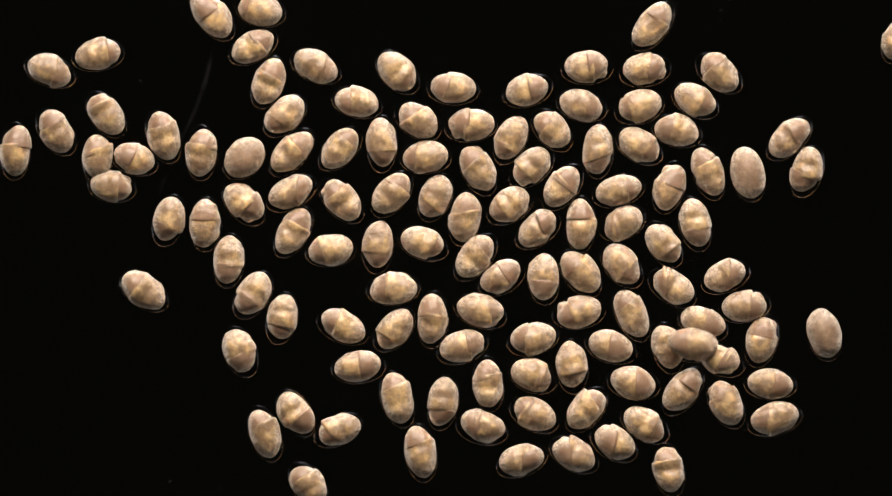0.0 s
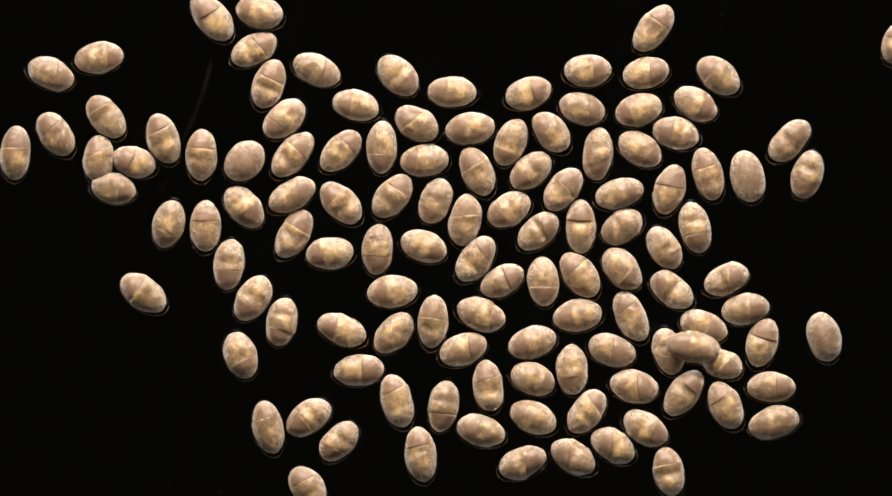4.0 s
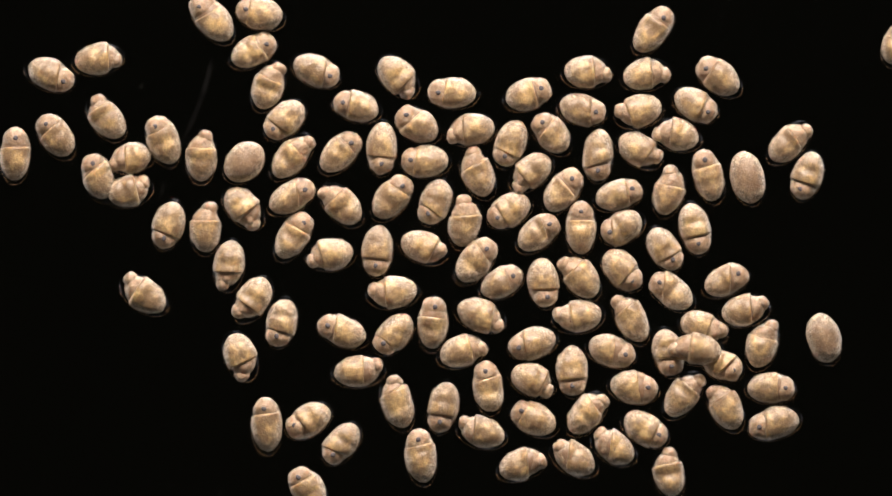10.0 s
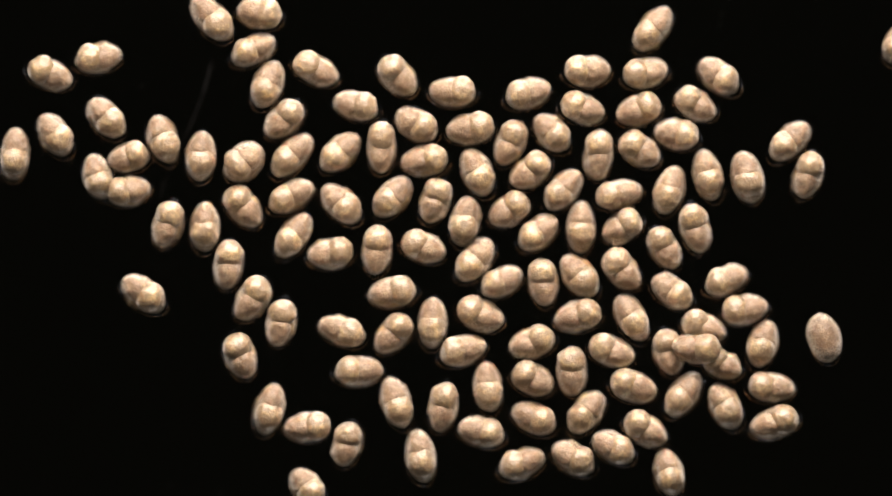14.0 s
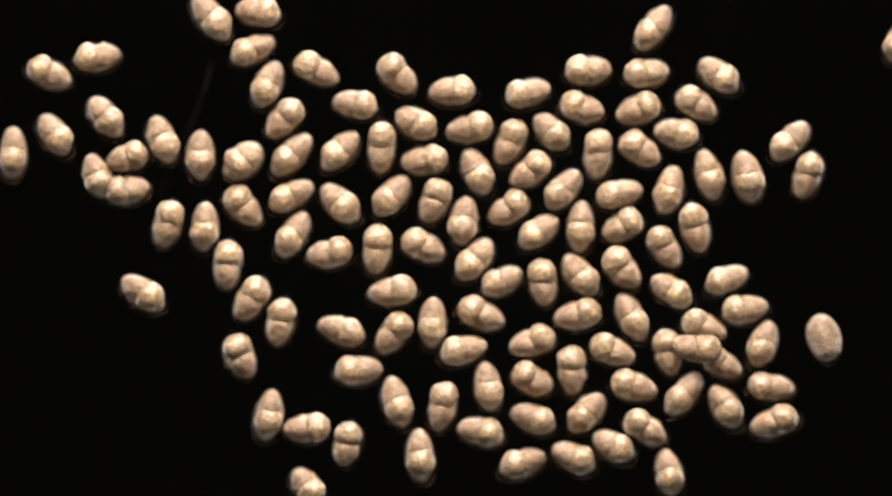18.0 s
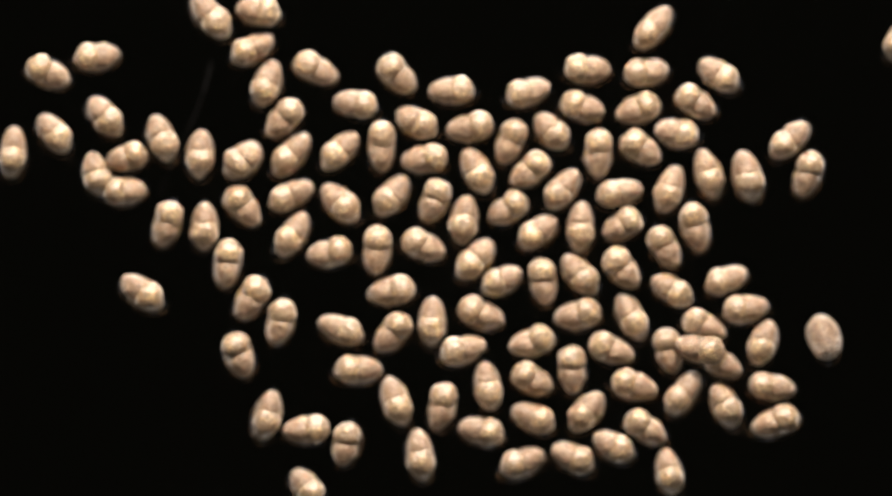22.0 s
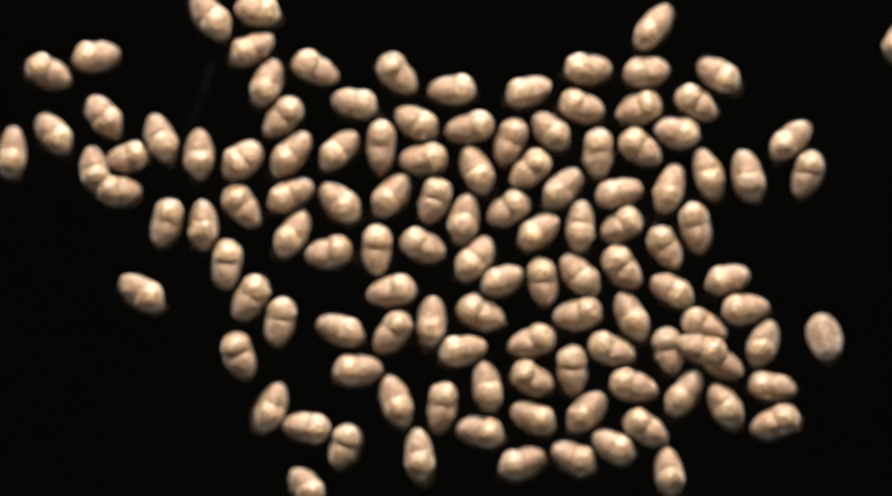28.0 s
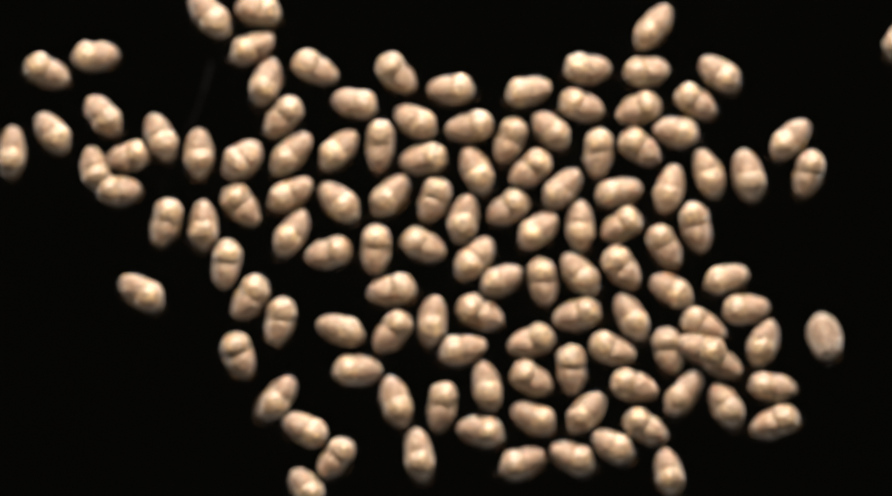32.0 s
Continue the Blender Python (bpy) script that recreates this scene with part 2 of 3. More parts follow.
        if kind == "side":
            # a tapering head, bent to one flank, with one blunt knob
            verts, faces = ovoid((0.52 * a, 0.84 * b, 0.70 * c), rng, SMALL, rows=22, cols=28, power=1.6)
            t = np.clip(verts[:, 0] / (0.52 * a * UNIT), -1, 1)
            verts[:, 1] = verts[:, 1] * (1 - 0.38 * np.clip(t, 0, 1)) + side * 0.24 * b * UNIT * np.clip(t, 0, 1) ** 2
            made["head"] = link_mesh("head", verts, faces, TRUNK, thing, "pale tapering head")
            verts, faces = ovoid((0.27 * a, 0.47 * b, 0.52 * c), rng, SMALL, rows=14, cols=18, power=1.3)
            link_mesh("head_knob", verts + np.array([0.43 * a, 0.26 * side * b, 0.03 * c]) * UNIT, faces, TRUNK, made["head"], "pale blunt knob")
        else:
            verts, faces = ovoid((0.45 * a, 0.80 * b, 0.70 * c), rng, SMALL, rows=16, cols=24)
            made["cap"] = link_mesh("head_cap", verts, faces, TRUNK, thing, "pale rounded head")
            verts, faces = ovoid((4.5, 4.2, 1.8), rng, ((7, 0.5),), rows=6, cols=12)
            link_mesh("pit", verts + np.array([0.06 * a, 0.55 * pit * b, 0.69 * c * math.sqrt(1 - (0.8 * pit) ** 2)]) * UNIT, faces, PIT, made["cap"], "blue-black pit")
    CLUTCH.append(made)
    return made


# ---- the dish ----
def disc_mesh(name, rings, mat, smooth=False):
    """A turned form from rings of (radius, height), closed at its ends by the axis."""
    n, verts, faces = 96, [], []
    for r, z in rings:
        verts += [(r * math.cos(2 * math.pi * k / n), r * math.sin(2 * math.pi * k / n), z) for k in range(n)]
    for i in range(len(rings) - 1):
        faces += [(i * n + k, i * n + (k + 1) % n, (i + 1) * n + (k + 1) % n, (i + 1) * n + k) for k in range(n)]
    faces += [tuple(range(n - 1, -1, -1)), tuple((len(rings) - 1) * n + k for k in range(n))]
    return link_mesh(name, np.array(verts) * MM, faces, mat, smooth=smooth)


cup = disc_mesh("ground", ((42, -34), (42, -1), (40, -1), (40, -30)), DISH)
tagged(cup, "matt black cup under the glass dish", "dark field", kind="structure")
glass = disc_mesh("glass_dish", ((41.4, -1), (41.7, -0.8), (41.7, -0.2), (41.4, 0)), GLASS)
glass.visible_shadow = False
tagged(glass, "flat clear glass dish over a black cup", "dish")

# ---- the eggs: x, y, length and width in millimetres, and the way the head points ----
egg(-4.633, 2.033, 0.570, 0.373, -21, cleft=0.28, tilt=-0.24, pit=-0.17)
egg(-4.067, 2.220, 0.568, 0.373, 9, "side", cleft=0.34, tilt=0.11)
egg(-2.747, 2.700, 0.656, 0.387, 128, cleft=0.14, tilt=0.14, pit=0.28)
egg(-2.187, 2.753, 0.553, 0.387, 165, cleft=0.42, tilt=-0.08, pit=-0.02)
egg(-2.250, 2.320, 0.567, 0.360, 28, cleft=0.23, tilt=-0.12, pit=-0.07)
egg(-2.080, 1.913, 0.587, 0.373, 69, "side", cleft=0.19, tilt=0.07)
egg(-1.893, 1.500, 0.556, 0.373, -136, cleft=0.35, tilt=-0.14, pit=-0.13)
egg(-1.517, 2.080, 0.579, 0.360, -24, cleft=0.30, tilt=-0.20, pit=0.06)
egg(-1.053, 1.667, 0.550, 0.360, 166, cleft=0.25, tilt=-0.09, pit=-0.01)
egg(-0.560, 2.013, 0.566, 0.387, -45, "side", cleft=0.39, tilt=-0.07)
egg(0.073, 1.823, 0.561, 0.373, 177, cleft=0.27, tilt=0.15, pit=0.06)
egg(-0.340, 1.453, 0.551, 0.387, 148, cleft=0.21, tilt=0.31, pit=-0.20)
egg(0.283, 1.393, 0.571, 0.387, -173, "side", cleft=0.22, tilt=0.07)
egg(-1.230, 1.130, 0.585, 0.360, 46, cleft=0.32, tilt=0.03, pit=-0.15)
egg(-0.750, 1.170, 0.620, 0.360, -92, cleft=0.28, tilt=0.04)
egg(-1.800, 1.087, 0.633, 0.360, 49, "side")
egg(-2.360, 1.013, 0.509, 0.415, 43, "late")
egg(-0.250, 1.020, 0.553, 0.387, -179, cleft=0.34, tilt=0.21, pit=-0.13)
egg(0.967, 1.807, 0.548, 0.373, 18, cleft=0.21, tilt=0.01, pit=0.12)
egg(1.663, 2.067, 0.554, 0.387, 3, "side", cleft=0.21, tilt=0.01)
egg(2.347, 2.040, 0.557, 0.373, 11, "side", cleft=0.19, tilt=0.11)
egg(2.433, 2.567, 0.627, 0.360, 52, cleft=0.30, tilt=-0.03, pit=-0.10)
egg(3.190, 2.013, 0.576, 0.373, 143, cleft=0.30, tilt=-0.05, pit=0.08)
egg(2.930, 1.680, 0.543, 0.373, -29, cleft=0.26, tilt=-0.11, pit=-0.05)
egg(1.600, 1.627, 0.550, 0.373, -14, cleft=0.30, tilt=-0.25, pit=0.06)
egg(2.257, 1.607, 0.547, 0.387, -164, "side", cleft=0.37, tilt=-0.07)
egg(2.697, 1.333, 0.543, 0.380, 166, "side", cleft=0.16, tilt=-0.14)
egg(1.233, 1.350, 0.543, 0.373, 132, cleft=0.23, tilt=-0.20, pit=-0.05)
egg(0.757, 1.227, 0.582, 0.360, -114, cleft=0.37, tilt=0.04, pit=-0.01)
egg(1.783, 1.090, 0.607, 0.360, -92, cleft=0.30, tilt=-0.39, pit=0.05)
egg(2.273, 1.147, 0.551, 0.373, -32, "side", cleft=0.38, tilt=0.06)
egg(4.030, 1.250, 0.603, 0.360, 44, "side", cleft=0.20, tilt=0.22)
egg(4.233, 0.847, 0.573, 0.367, -108, cleft=0.25, tilt=-0.04, pit=-0.25)
egg(5.293, 2.400, 0.506, 0.360, 72)
egg(3.073, 0.857, 0.618, 0.360, 106, cleft=0.27, tilt=-0.06, pit=-0.09)
egg(3.533, 0.830, 0.595, 0.395, 104, "late")
egg(-5.050, 1.107, 0.627, 0.360, 88, cleft=0.18, tilt=-0.09, pit=-0.02)
egg(-4.580, 1.323, 0.568, 0.373, 126, cleft=0.28, tilt=-0.16, pit=0.10)
egg(-3.987, 1.533, 0.571, 0.373, 127, "side", cleft=0.42, tilt=0.11)
egg(-3.320, 1.270, 0.593, 0.373, 111, cleft=0.36, tilt=-0.15, pit=0.17)
egg(-2.870, 1.087, 0.600, 0.373, 89, "side", cleft=0.23, tilt=0.01)
moving_42 = egg(-4.073, 1.033, 0.560, 0.360, 89)
moving_43 = egg(-3.653, 1.007, 0.515, 0.360, 163, "side")
moving_44 = egg(-3.867, 0.693, 0.518, 0.373, -12, "side")
egg(-3.253, 0.273, 0.570, 0.373, -106, cleft=0.35, tilt=0.08, pit=-0.04)
egg(-2.820, 0.250, 0.593, 0.373, 89, "side", cleft=0.19, tilt=-0.02)
egg(-3.547, -0.537, 0.596, 0.387, 144, "side", cleft=0.26, tilt=-0.05)
egg(-2.543, -0.200, 0.590, 0.367, -96, "side", cleft=0.25, tilt=-0.06)
egg(-2.367, 0.473, 0.566, 0.380, -47, "side", cleft=0.18, tilt=0.06)
egg(-1.803, 0.607, 0.585, 0.360, 29, cleft=0.20, tilt=0.43, pit=-0.07)
egg(-1.233, 0.520, 0.594, 0.373, 134, "side", cleft=0.28, tilt=0.00)
egg(-0.627, 0.600, 0.587, 0.373, 51, cleft=0.32, tilt=-0.04, pit=-0.09)
egg(-0.127, 0.543, 0.549, 0.373, -114, cleft=0.37, tilt=0.23, pit=-0.16)
egg(0.367, 0.887, 0.603, 0.373, 115, "side", cleft=0.25, tilt=-0.15)
egg(-1.783, 0.153, 0.614, 0.360, 58, cleft=0.24, tilt=0.01, pit=-0.22)
egg(-1.360, -0.073, 0.551, 0.380, -173, "side", cleft=0.34, tilt=-0.16)
egg(-0.803, -0.030, 0.595, 0.373, -94, cleft=0.27, tilt=0.02, pit=-0.06)
egg(-0.260, 0.007, 0.557, 0.373, -21, "side", cleft=0.37, tilt=0.09)
egg(-2.267, -0.600, 0.577, 0.387, -124, "side", cleft=0.30, tilt=0.07)
egg(-1.927, -0.873, 0.573, 0.367, -102, cleft=0.33, tilt=0.07, pit=-0.19)
egg(-0.630, -0.520, 0.582, 0.387, -175, "side", cleft=0.22, tilt=0.00)
egg(-1.223, -0.970, 0.583, 0.360, 158, pit=0.00)
egg(-0.613, -1.007, 0.557, 0.373, -132, cleft=0.42, tilt=-0.13, pit=-0.13)
egg(-0.153, -0.870, 0.621, 0.360, 86, pit=-0.11)
egg(0.220, 0.317, 0.601, 0.380, 81, "side", cleft=0.16, tilt=-0.25)
egg(0.993, 0.893, 0.560, 0.373, -142, "side", cleft=0.33, tilt=0.04)
egg(1.373, 0.680, 0.587, 0.367, 51, pit=0.04)
egg(2.033, 0.627, 0.570, 0.360, 16, cleft=0.30, tilt=0.12, pit=0.24)
egg(2.620, 0.680, 0.586, 0.367, 73, "side", cleft=0.12, tilt=-0.08)
egg(0.740, 0.440, 0.537, 0.373, -150, cleft=0.32, tilt=-0.04, pit=0.08)
egg(1.087, 0.180, 0.552, 0.360, 37, cleft=0.25, tilt=0.33, pit=0.02)
egg(1.580, 0.247, 0.613, 0.360, 89, cleft=0.21, tilt=0.04, pit=-0.01)
egg(2.060, 0.247, 0.519, 0.380, -154, cleft=0.42, tilt=0.38, pit=-0.06)
egg(2.560, -0.007, 0.551, 0.360, -58, cleft=0.37, tilt=0.03, pit=0.15)
egg(0.353, -0.140, 0.606, 0.373, 50, cleft=0.33, tilt=0.32, pit=-0.10)
egg(0.660, -0.393, 0.531, 0.360, 28, cleft=0.22, tilt=0.09, pit=-0.02)
egg(1.140, -0.407, 0.577, 0.367, -83, cleft=0.21, tilt=0.12, pit=0.22)
egg(1.567, -0.327, 0.589, 0.387, 128, "side", cleft=0.29, tilt=-0.09)
egg(2.067, -0.253, 0.567, 0.387, -49, cleft=0.29, tilt=-0.17, pit=0.00)
egg(2.640, -0.507, 0.577, 0.360, 146, cleft=0.33, tilt=-0.56, pit=-0.07)
egg(0.410, -0.787, 0.584, 0.380, -19, "side", cleft=0.42, tilt=-0.16)
egg(1.543, -0.800, 0.572, 0.387, -172, "side")
egg(2.167, -0.813, 0.626, 0.360, 117, "side", cleft=0.34, tilt=-0.22)
egg(2.920, 0.230, 0.608, 0.373, -77, cleft=0.25, tilt=-0.03, pit=-0.03)
egg(3.287, -0.380, 0.545, 0.353, 22, cleft=0.13, tilt=0.45, pit=0.19)
egg(3.510, -0.727, 0.561, 0.373, 10, "side", cleft=0.18, tilt=0.17)
egg(4.430, -1.050, 0.571, 0.388, 104, "plain")
egg(3.020, -0.933, 0.562, 0.360, -22, "side")
egg(2.603, -1.220, 0.561, 0.360, -77)
moving_90 = egg(2.903, -1.173, 0.625, 0.387, 172, "side", lift=0.11)
egg(3.240, -1.367, 0.495, 0.347, -24, pit=-0.10)
egg(3.707, -1.117, 0.589, 0.373, 74, "side", cleft=0.19, tilt=0.01)
egg(3.813, -1.640, 0.561, 0.360, -3, cleft=0.22, tilt=-0.01, pit=0.06)
egg(3.843, -2.053, 0.602, 0.380, -165, cleft=0.27, tilt=0.22, pit=-0.03)
egg(2.787, -1.710, 0.613, 0.360, 53, "side", cleft=0.29, tilt=0.09)
egg(3.273, -1.850, 0.596, 0.373, 118, "side", cleft=0.30, tilt=-0.11)
egg(2.207, -1.627, 0.570, 0.387, -11, cleft=0.16, tilt=-0.29, pit=0.21)
egg(2.340, -2.120, 0.574, 0.367, -31, cleft=0.37, tilt=-0.17, pit=0.21)
egg(2.613, -2.633, 0.583, 0.360, 101, "side", cleft=0.30, tilt=-0.03)
egg(1.957, -2.327, 0.550, 0.373, 149, "side", cleft=0.06, tilt=-0.47)
egg(1.490, -2.460, 0.573, 0.373, 151, "side", cleft=0.19, tilt=-0.37)
egg(0.900, -2.527, 0.570, 0.373, 21, "side", cleft=0.16, tilt=0.35)
egg(1.023, -1.993, 0.561, 0.373, 153, cleft=0.40, tilt=-0.01, pit=-0.10)
egg(1.653, -1.927, 0.577, 0.373, 50, "side", cleft=0.36, tilt=0.26)
egg(1.020, -1.547, 0.537, 0.380, -23, "side", cleft=0.42, tilt=0.02)
egg(1.480, -1.437, 0.594, 0.373, -87, cleft=0.28, tilt=-0.04, pit=-0.08)
egg(1.943, -1.207, 0.567, 0.373, -18, cleft=0.04, tilt=-0.21, pit=0.08)
egg(1.010, -1.113, 0.560, 0.373, -165, cleft=0.29, tilt=0.13, pit=0.09)
egg(0.203, -1.200, 0.571, 0.373, 19, "side", cleft=0.28, tilt=0.13)
egg(0.493, -1.620, 0.605, 0.360, 98, cleft=0.24, tilt=-0.18, pit=0.05)
egg(0.407, -2.153, 0.566, 0.373, 165, "side", cleft=0.22, tilt=-0.22)
egg(-0.033, -1.863, 0.605, 0.360, -101, cleft=0.28, tilt=-0.04, pit=-0.05)
egg(-0.297, -2.430, 0.639, 0.373, 98, cleft=0.32, tilt=-0.08, pit=0.01)
egg(-0.577, -1.803, 0.637, 0.373, 108, "side", cleft=0.38, tilt=-0.16)
egg(-1.017, -1.440, 0.582, 0.380, 5, "side", cleft=0.14, tilt=0.04)
moving_116 = egg(-2.087, -2.160, 0.631, 0.367, 103, cleft=0.34, tilt=-0.10, pit=0.16)
moving_117 = egg(-1.620, -2.040, 0.560, 0.373, -142, cleft=0.24, tilt=-0.04, pit=-0.32)
moving_118 = egg(-1.247, -2.273, 0.548, 0.360, -131, cleft=0.37, tilt=-0.28, pit=0.05)
egg(-1.620, -2.807, 0.552, 0.373, 127, cleft=0.31, tilt=0.14, pit=0.12)
egg(-2.407, -1.267, 0.570, 0.387, -69, "side", cleft=0.24, tilt=-0.10)


# ---- marks on the dish ----
def scratch():
    """A long faint curved scratch, with ragged width."""
    rng = np.random.default_rng(7)
    verts, n = [], 60
    for i in range(n):
        f = i / (n - 1)
        x = -2.72 - 0.60 * f + 0.05 * math.sin(5 * f)
        y = 2.36 - 1.80 * f
        w = (0.017 + 0.004 * math.sin(7 * f) + rng.uniform(-0.004, 0.004)) * min(1, 6 * f + 0.2, 6 * (1 - f) + 0.2)
        for dx, z in ((-w, 0.0002), (0, 0.006), (w, 0.0002)):
            verts.append((x + dx, y - dx * 0.3, z))
    faces = [(3 * i + k, 3 * i + 3 + k, 3 * i + 4 + k, 3 * i + 1 + k) for i in range(n - 1) for k in (0, 1)]
    ob = link_mesh("scratch", np.array(verts) * MM, faces, SCRATCH)
    tagged(ob, "long faint grey scratch in the glass dish", "scratch")


def dust(x, y, size):
    rng = np.random.default_rng(int(abs(x * 1000 + y * 77)) + 5)
    verts, faces = ovoid((size * 1.2, size * 0.8, size * 0.5), rng, ((size * 1.5, size * 0.25),), rows=7, cols=10)
    ob = link_mesh("dust_speck", verts, faces, DUST)
    ob.matrix_world = pose(x * MM, y * MM, size * 0.45 * UNIT, 0, 0, rng.uniform(0, 180))
    tagged(ob, "tiny grey speck of dust on the glass dish", "dust", "dust specks")


scratch()
for place in ((3.23, 2.73, 2.2), (3.215, 2.61, 1.8), (-3.58, 1.90, 2.0), (-2.94, -2.54, 1.6), (-3.24, -2.79, 2.0), (-3.32, -2.83, 1.8),
              (-2.65, -2.87, 2.2), (-3.27, -1.42, 1.5), (-3.4, -0.25, 1.4), (-3.72, -2.4, 1.3)):
    dust(*place)


# ---- what moves ----
def spread(t):
    """How far the clutch has crept apart: nothing at first, three quarters of a hundredth at the end."""
    return 0.0075 * min(1, max(0, (t - 8) / 24))


def carry(made, rows, aside=0.0):
    """Whole eggs that are pushed about: seconds, x, y in millimetres, heading."""
    walk(made["thing"], [(t, pose((x * (1 + spread(t)) - aside * spread(t)) * MM, y * (1 + spread(t)) * MM, made["lift"] * MM, 0, 0, turn)) for t, x, y, turn in rows])


def creep(made):
    """Eggs that only creep outwards with the rest."""
    x, y, turn = made["home"]
    carry(made, [(t, x, y, turn) for t in (0, 8, 14, 20, 26, 32)], 1.5)


def stir(made):
    """The pieces of one embryo: they swell to fill the shell, a head pulls out of the front lobe and sinks in again, and the yolk gathers into a bulge."""
    rng, a, b, up, side = made["rng"], made["a"], made["b"], made["up"], made["side"]

    def at(x, y, z, rx=0, ry=0, rz=0):
        return pose(x * UNIT, y * UNIT, up + z * UNIT, rx, ry, rz)

    j, k = rng.uniform(-0.45, 0.45), rng.uniform(-0.4, 0.5)
    out1, out2, in1, in2 = 7.1 + j, 8.2 + j, 10.1 + k, 11.1 + k
    first = 11.45 + 0.6 * k
    late = [(first, rng.uniform(-1, 1, 6))] + [(t + rng.uniform(-0.5, 0.5), rng.uniform(-1, 1, 6)) for t in (12.6, 14.2, 16.2, 18.4, 20.6, 22.8, 25, 28, 30)] + [(32, rng.uniform(-1, 1, 6))]
    if "body" in made:
        if made["kind"] == "late":
            walk(made["body"], [(0, at(0, -0.5, 0)), (10.5, at(0, 0, 0)), (13, at(0, 0, -7, 25 * side)), (17, at(0, 0.5, -11, 62 * side)), (22, at(0, 1, -12, 84 * side)), (32, at(0, 0.5, -12, 84 * side))])
        else:
            walk(made["body"], [(0, at(0, -0.5, 0)), (10.5, at(0, 0, 0)), (13, at(0, 0, 0, 0, 5)), (22, at(0, 1, -1, 0, 27, 2)), (32, at(0, 0.5, -1, 0, 27))])
    if made["kind"] == "plain":
        return
    w = rng.uniform(-1, 1, 6)
    if made["kind"] == "late":
        young = [(0, at(-4, 0, -6)), (10.6, at(-4, 0, -6)), (12.6, at(-1, 0, 0))]
        old = [(0, at(3, 0, -6)), (10.6, at(3, 0, -6)), (12.6, at(1, 0, 0))]
        out1, out2, in1, in2 = 33, 34, 35, 36
    else:
        draw = 0.21 * a if made["kind"] == "side" else 3.0
        young = [(0, at(-5.5 + 2 * w[0], 2 * w[1], -0.6, 0, 3 * w[2], 10 * w[3])), (1.4, at(-3.8 + 1.5 * w[0], 1.5 * w[1], -0.4, 0, 2 * w[2], 7 * w[3])),
                 (3.4, at(-0.7 + 0.5 * w[0], 0.5 * w[1], 0)), (5.5, at(-0.3 + 0.5 * w[0], 0, 0.5 * w[1])), (out1, at(-0.3 + 0.5 * w[0], 0, 0.5 * w[1])), (out2, at(-draw, 0, -4)), (in1, at(-draw, 0, -4)), (in2, at(-1, 0, 0))]
        old = [(0, at(1, 1.5 * w[4], -0.6, 0, 0, 8 * w[5])), (1.4, at(0.8, w[4], -0.4, 0, 0, 5 * w[5])), (3.5, at(0.5, 0, 0)), (out1, at(0, 0, 0)),
               (out2 + 0.2, at(1.2, 0, 0.5, 0, 0, 2 * w[5])), (in1, at(1.2, 0, 0.5, 0, 0, -2 * w[5])), (in2, at(0.5, 0, 0))]
    sink = lambda t: min(1, max(0, (t - 10.6) / 2.8))
    # the embryo rolls over inside its shell and turns its narrower side up
    roll = lambda t: 84 * side * min(1, max(0, (t - 10.8) / 7))
    young += [(t, at(-0.5 - 2.2 * sink(t) + q[0], q[1], -8 * sink(t), roll(t) + 3 * q[2], 2 * q[3], 4 * q[4])) for t, q in late]
    old += [(t, at(0.5 + 1.8 * sink(t) + 0.7 * q[0], 0.8 * q[1], -9 * sink(t), roll(t) + 3 * q[2], 2 * q[3], 3 * q[4])) for t, q in late]
    walk(made["front"], young)
    walk(made["rear"], old)
    # north in the egg's own space
    nx, ny = math.sin(made["face"]), math.cos(made["face"])
    low = at(-0.30 * a, 0, -8)
    rise = [(0, low), (9.9, low)]
    lift = lambda t: min(1, max(0, (t - 9.9) / 4.2)) ** 0.7
    rise += [(t, at((-0.36 - 0.03 * lift(t)) * a + (max(0, nx) * 8 + min(0, nx)) * lift(t) + 1.5 * q[0], ny * 0.12 * b * lift(t) + q[1], -4 + 11 * lift(t), 6 * q[2], 4 * q[3], 6 * q[4])) for t, q in late]
    walk(made["bulge"], rise)
    deep = at(0.02 * a, 0, -6)
    walk(made["trunk"], [(0, deep), (9.9, deep)] + [(t, at(0.02 * a + (0.21 * a + q[0]) * lift(t), q[1] * lift(t), -6 + 9 * lift(t), 6 * q[2] * lift(t), 3 * q[3] * lift(t), 4 * q[4] * lift(t))) for t, q in late])
    if made["kind"] == "side":
        hid, shown = at(0.08 * a, 0, -7), at(0.28 * a, 0, -1)
        walk(made["head"], [(0, hid), (out1, hid), (out2, shown), ((out2 + in1) / 2, at(0.29 * a, 0, -1, 4, 0, 3 * side)), (in1, shown), (in2, hid), (14, at(-0.08 * a, 0, -10)), (32, at(-0.08 * a, 0, -10))])
    else:
        lean = 0.12 * made["pit"] * b
        hid, gone, shown = at(0.28 * a, 0, -8), at(0.08 * a, 0, -11), at(0.52 * a, lean, 1.5)
        if made["kind"] == "late":
            walk(made["cap"], [(0, at(0, 0, -8)), (32, at(0, 0, -8))])
        else:
            walk(made["cap"], [(0, hid), (out1, hid), (out2, shown), ((out2 + in1) / 2, at(0.525 * a, lean + 0.5 * side, 1.5, 3 * side, 0, 5)), (in1, shown), (in2, hid), (14, gone), (32, gone)])


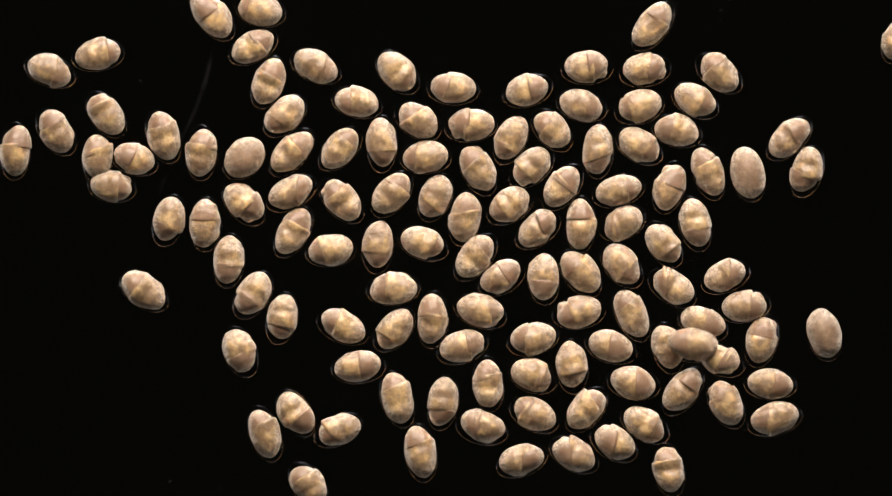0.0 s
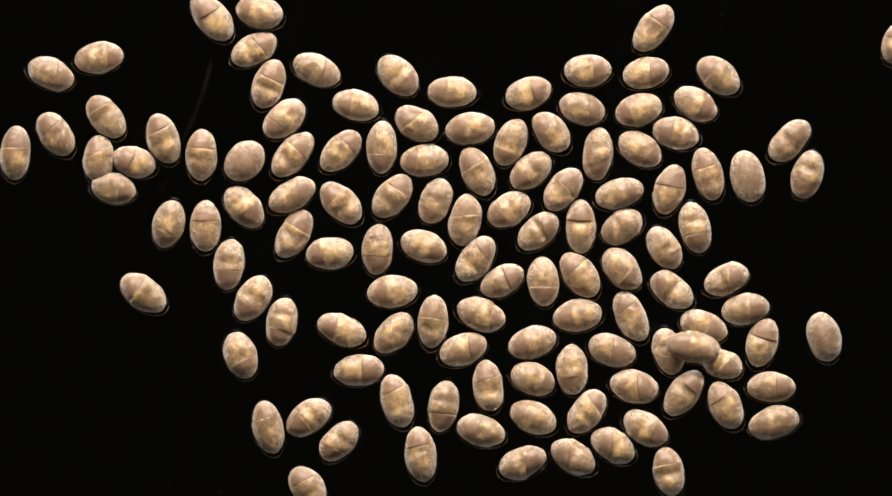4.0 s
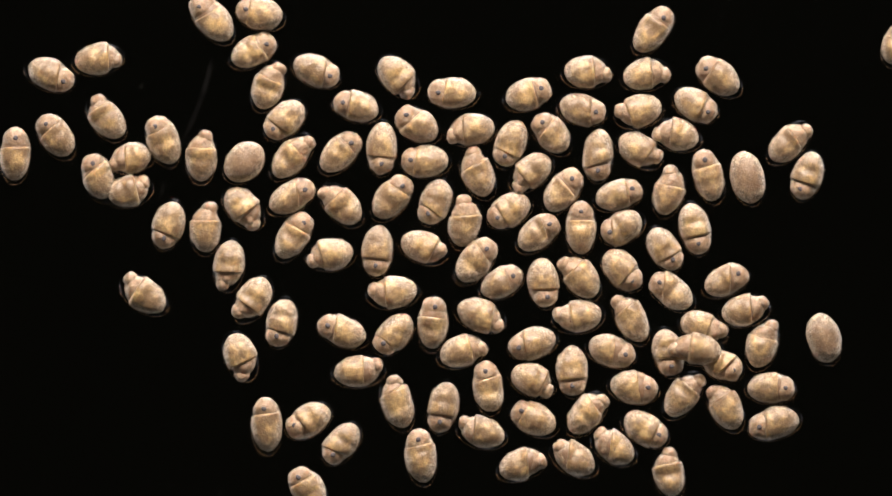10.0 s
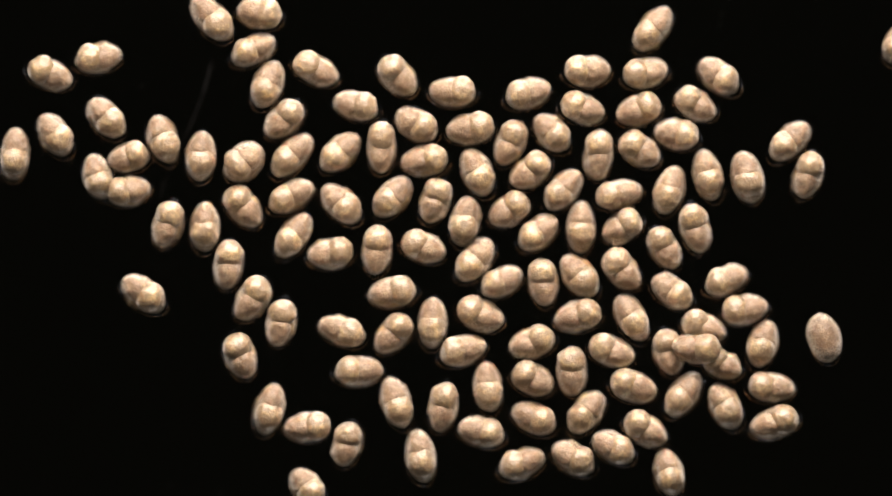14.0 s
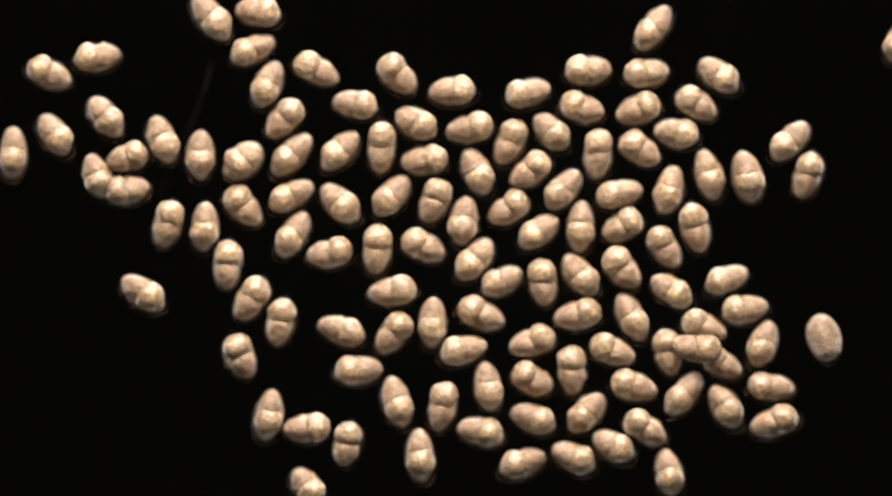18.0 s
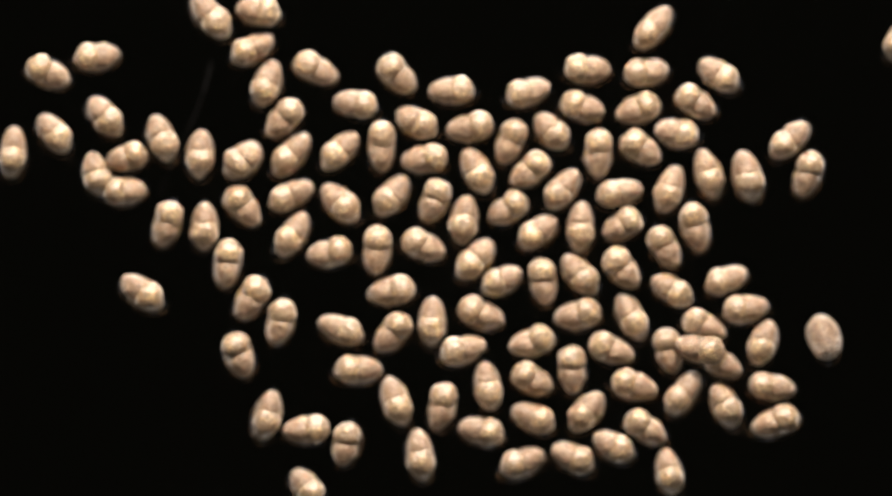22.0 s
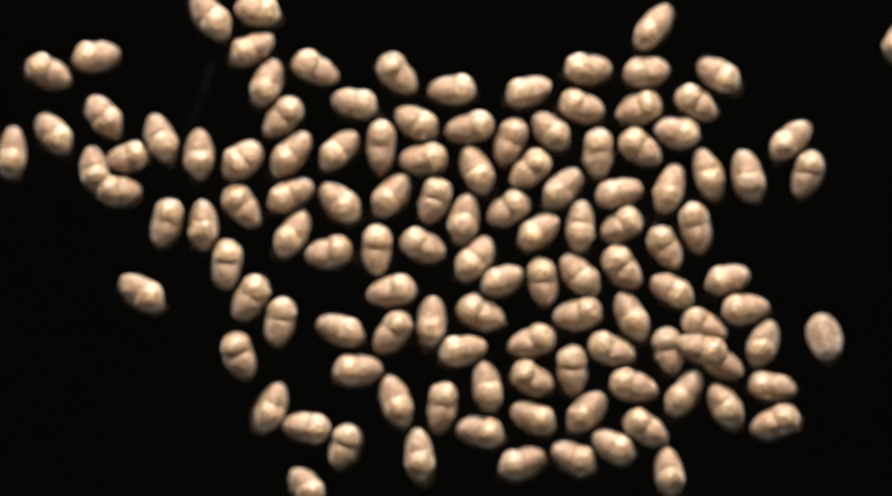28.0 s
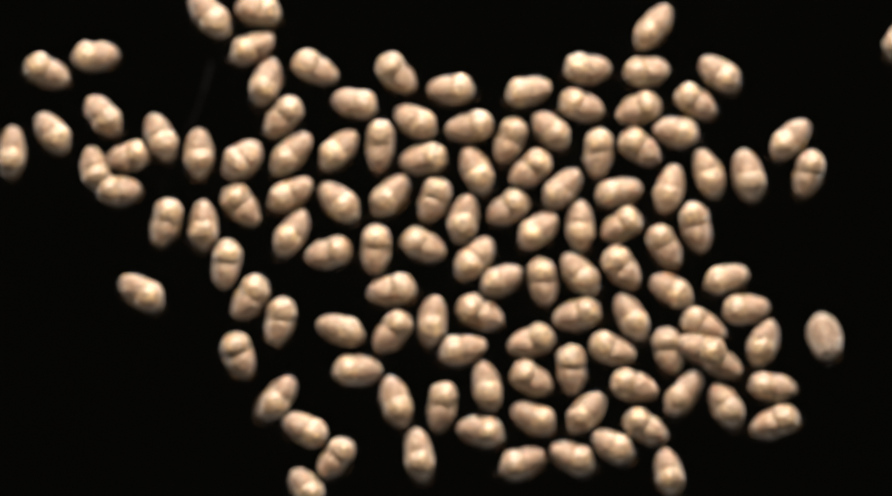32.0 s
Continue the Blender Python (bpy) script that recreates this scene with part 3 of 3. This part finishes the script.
def motions():
    pushed = (moving_42, moving_43, moving_44, moving_90, moving_116, moving_117, moving_118)
    for made in CLUTCH:
        stir(made)
        if made not in pushed:
            creep(made)
    carry(moving_42, [(0, -4.087, 1.040, 88), (3, -4.080, 1.037, 90), (6, -4.073, 1.033, 92), (6.5, -4.073, 0.960, 100), (7, -4.073, 0.853, 110), (9, -4.080, 0.840, 110), (19, -4.080, 0.840, 109), (23, -4.093, 0.863, 106), (28, -4.107, 0.907, 103), (32, -4.093, 0.907, 104)])
    carry(moving_43, [(0, -3.660, 1.000, 162), (6, -3.653, 1.007, 163), (6.5, -3.673, 1.033, 175), (7, -3.693, 1.060, 190), (32, -3.707, 1.040, 190)])
    carry(moving_44, [(0, -3.907, 0.680, -10), (6, -3.867, 0.693, -12), (6.5, -3.793, 0.693, 0), (7, -3.687, 0.687, 15), (9, -3.700, 0.673, 15), (19, -3.720, 0.660, 13), (23, -3.760, 0.650, 8), (28, -3.813, 0.647, 3), (32, -3.800, 0.647, 6)])
    carry(moving_90, [(0, 2.873, -1.187, 172), (6, 2.907, -1.167, 172), (9, 2.913, -1.173, 172), (14, 2.927, -1.174, 170), (20, 2.947, -1.183, 166), (24, 2.973, -1.191, 160), (32, 2.987, -1.200, 158)])
    carry(moving_116, [(0, -2.127, -2.207, 109), (2, -2.120, -2.207, 109), (2.5, -2.053, -2.162, 110), (3, -2.087, -2.110, 106), (3.5, -2.087, -2.107, 105), (5.5, -2.093, -2.105, 104), (6, -2.093, -2.115, 104), (7, -2.093, -2.087, 104), (7.6, -2.093, -2.080, 103), (8, -2.090, -2.060, 97), (8.5, -2.092, -2.100, 102), (9, -2.093, -2.147, 107), (10, -2.100, -2.067, 93), (11, -2.100, -2.047, 90), (12, -2.087, -1.967, 80), (13, -2.060, -1.880, 76), (14, -2.067, -1.881, 76), (16.5, -2.073, -1.951, 79), (20, -2.080, -1.956, 80), (23, -2.087, -1.963, 75), (24, -2.087, -1.977, 76), (25, -2.060, -1.898, 70), (28, -2.040, -1.867, 65), (30, -2.060, -1.857, 63), (30.5, -1.973, -1.771, 52), (32, -1.967, -1.767, 52)])
    carry(moving_117, [(0, -1.773, -2.000, -58), (2, -1.787, -2.013, -60), (2.5, -1.673, -1.942, -72), (2.7, -1.640, -1.953, -110), (3, -1.613, -1.963, -148), (3.5, -1.607, -1.973, -147), (6, -1.620, -2.047, -143), (9, -1.620, -1.993, -145), (10, -1.613, -2.020, -148), (11, -1.613, -2.073, -162), (12, -1.620, -2.100, -174), (13, -1.627, -2.100, -180), (20, -1.627, -2.136, -180), (23, -1.627, -2.143, -180), (25, -1.627, -2.125, -186), (28, -1.627, -2.113, -192), (30, -1.647, -2.123, -195), (30.5, -1.647, -2.124, -208), (32, -1.653, -2.133, -210)])
    carry(moving_118, [(0, -1.267, -2.180, 205), (2, -1.293, -2.187, 205), (2.5, -1.253, -2.222, 205), (3, -1.253, -2.283, 230), (6, -1.240, -2.273, 229), (9, -1.220, -2.293, 231), (11, -1.233, -2.287, 232), (12, -1.180, -2.307, 250), (13, -1.167, -2.300, 255), (14, -1.160, -2.301, 256), (20, -1.160, -2.303, 258), (25, -1.173, -2.311, 255), (28, -1.180, -2.333, 248), (28.5, -1.207, -2.368, 242), (30, -1.220, -2.383, 241), (30.5, -1.280, -2.471, 231), (32, -1.280, -2.473, 229)])


motions()
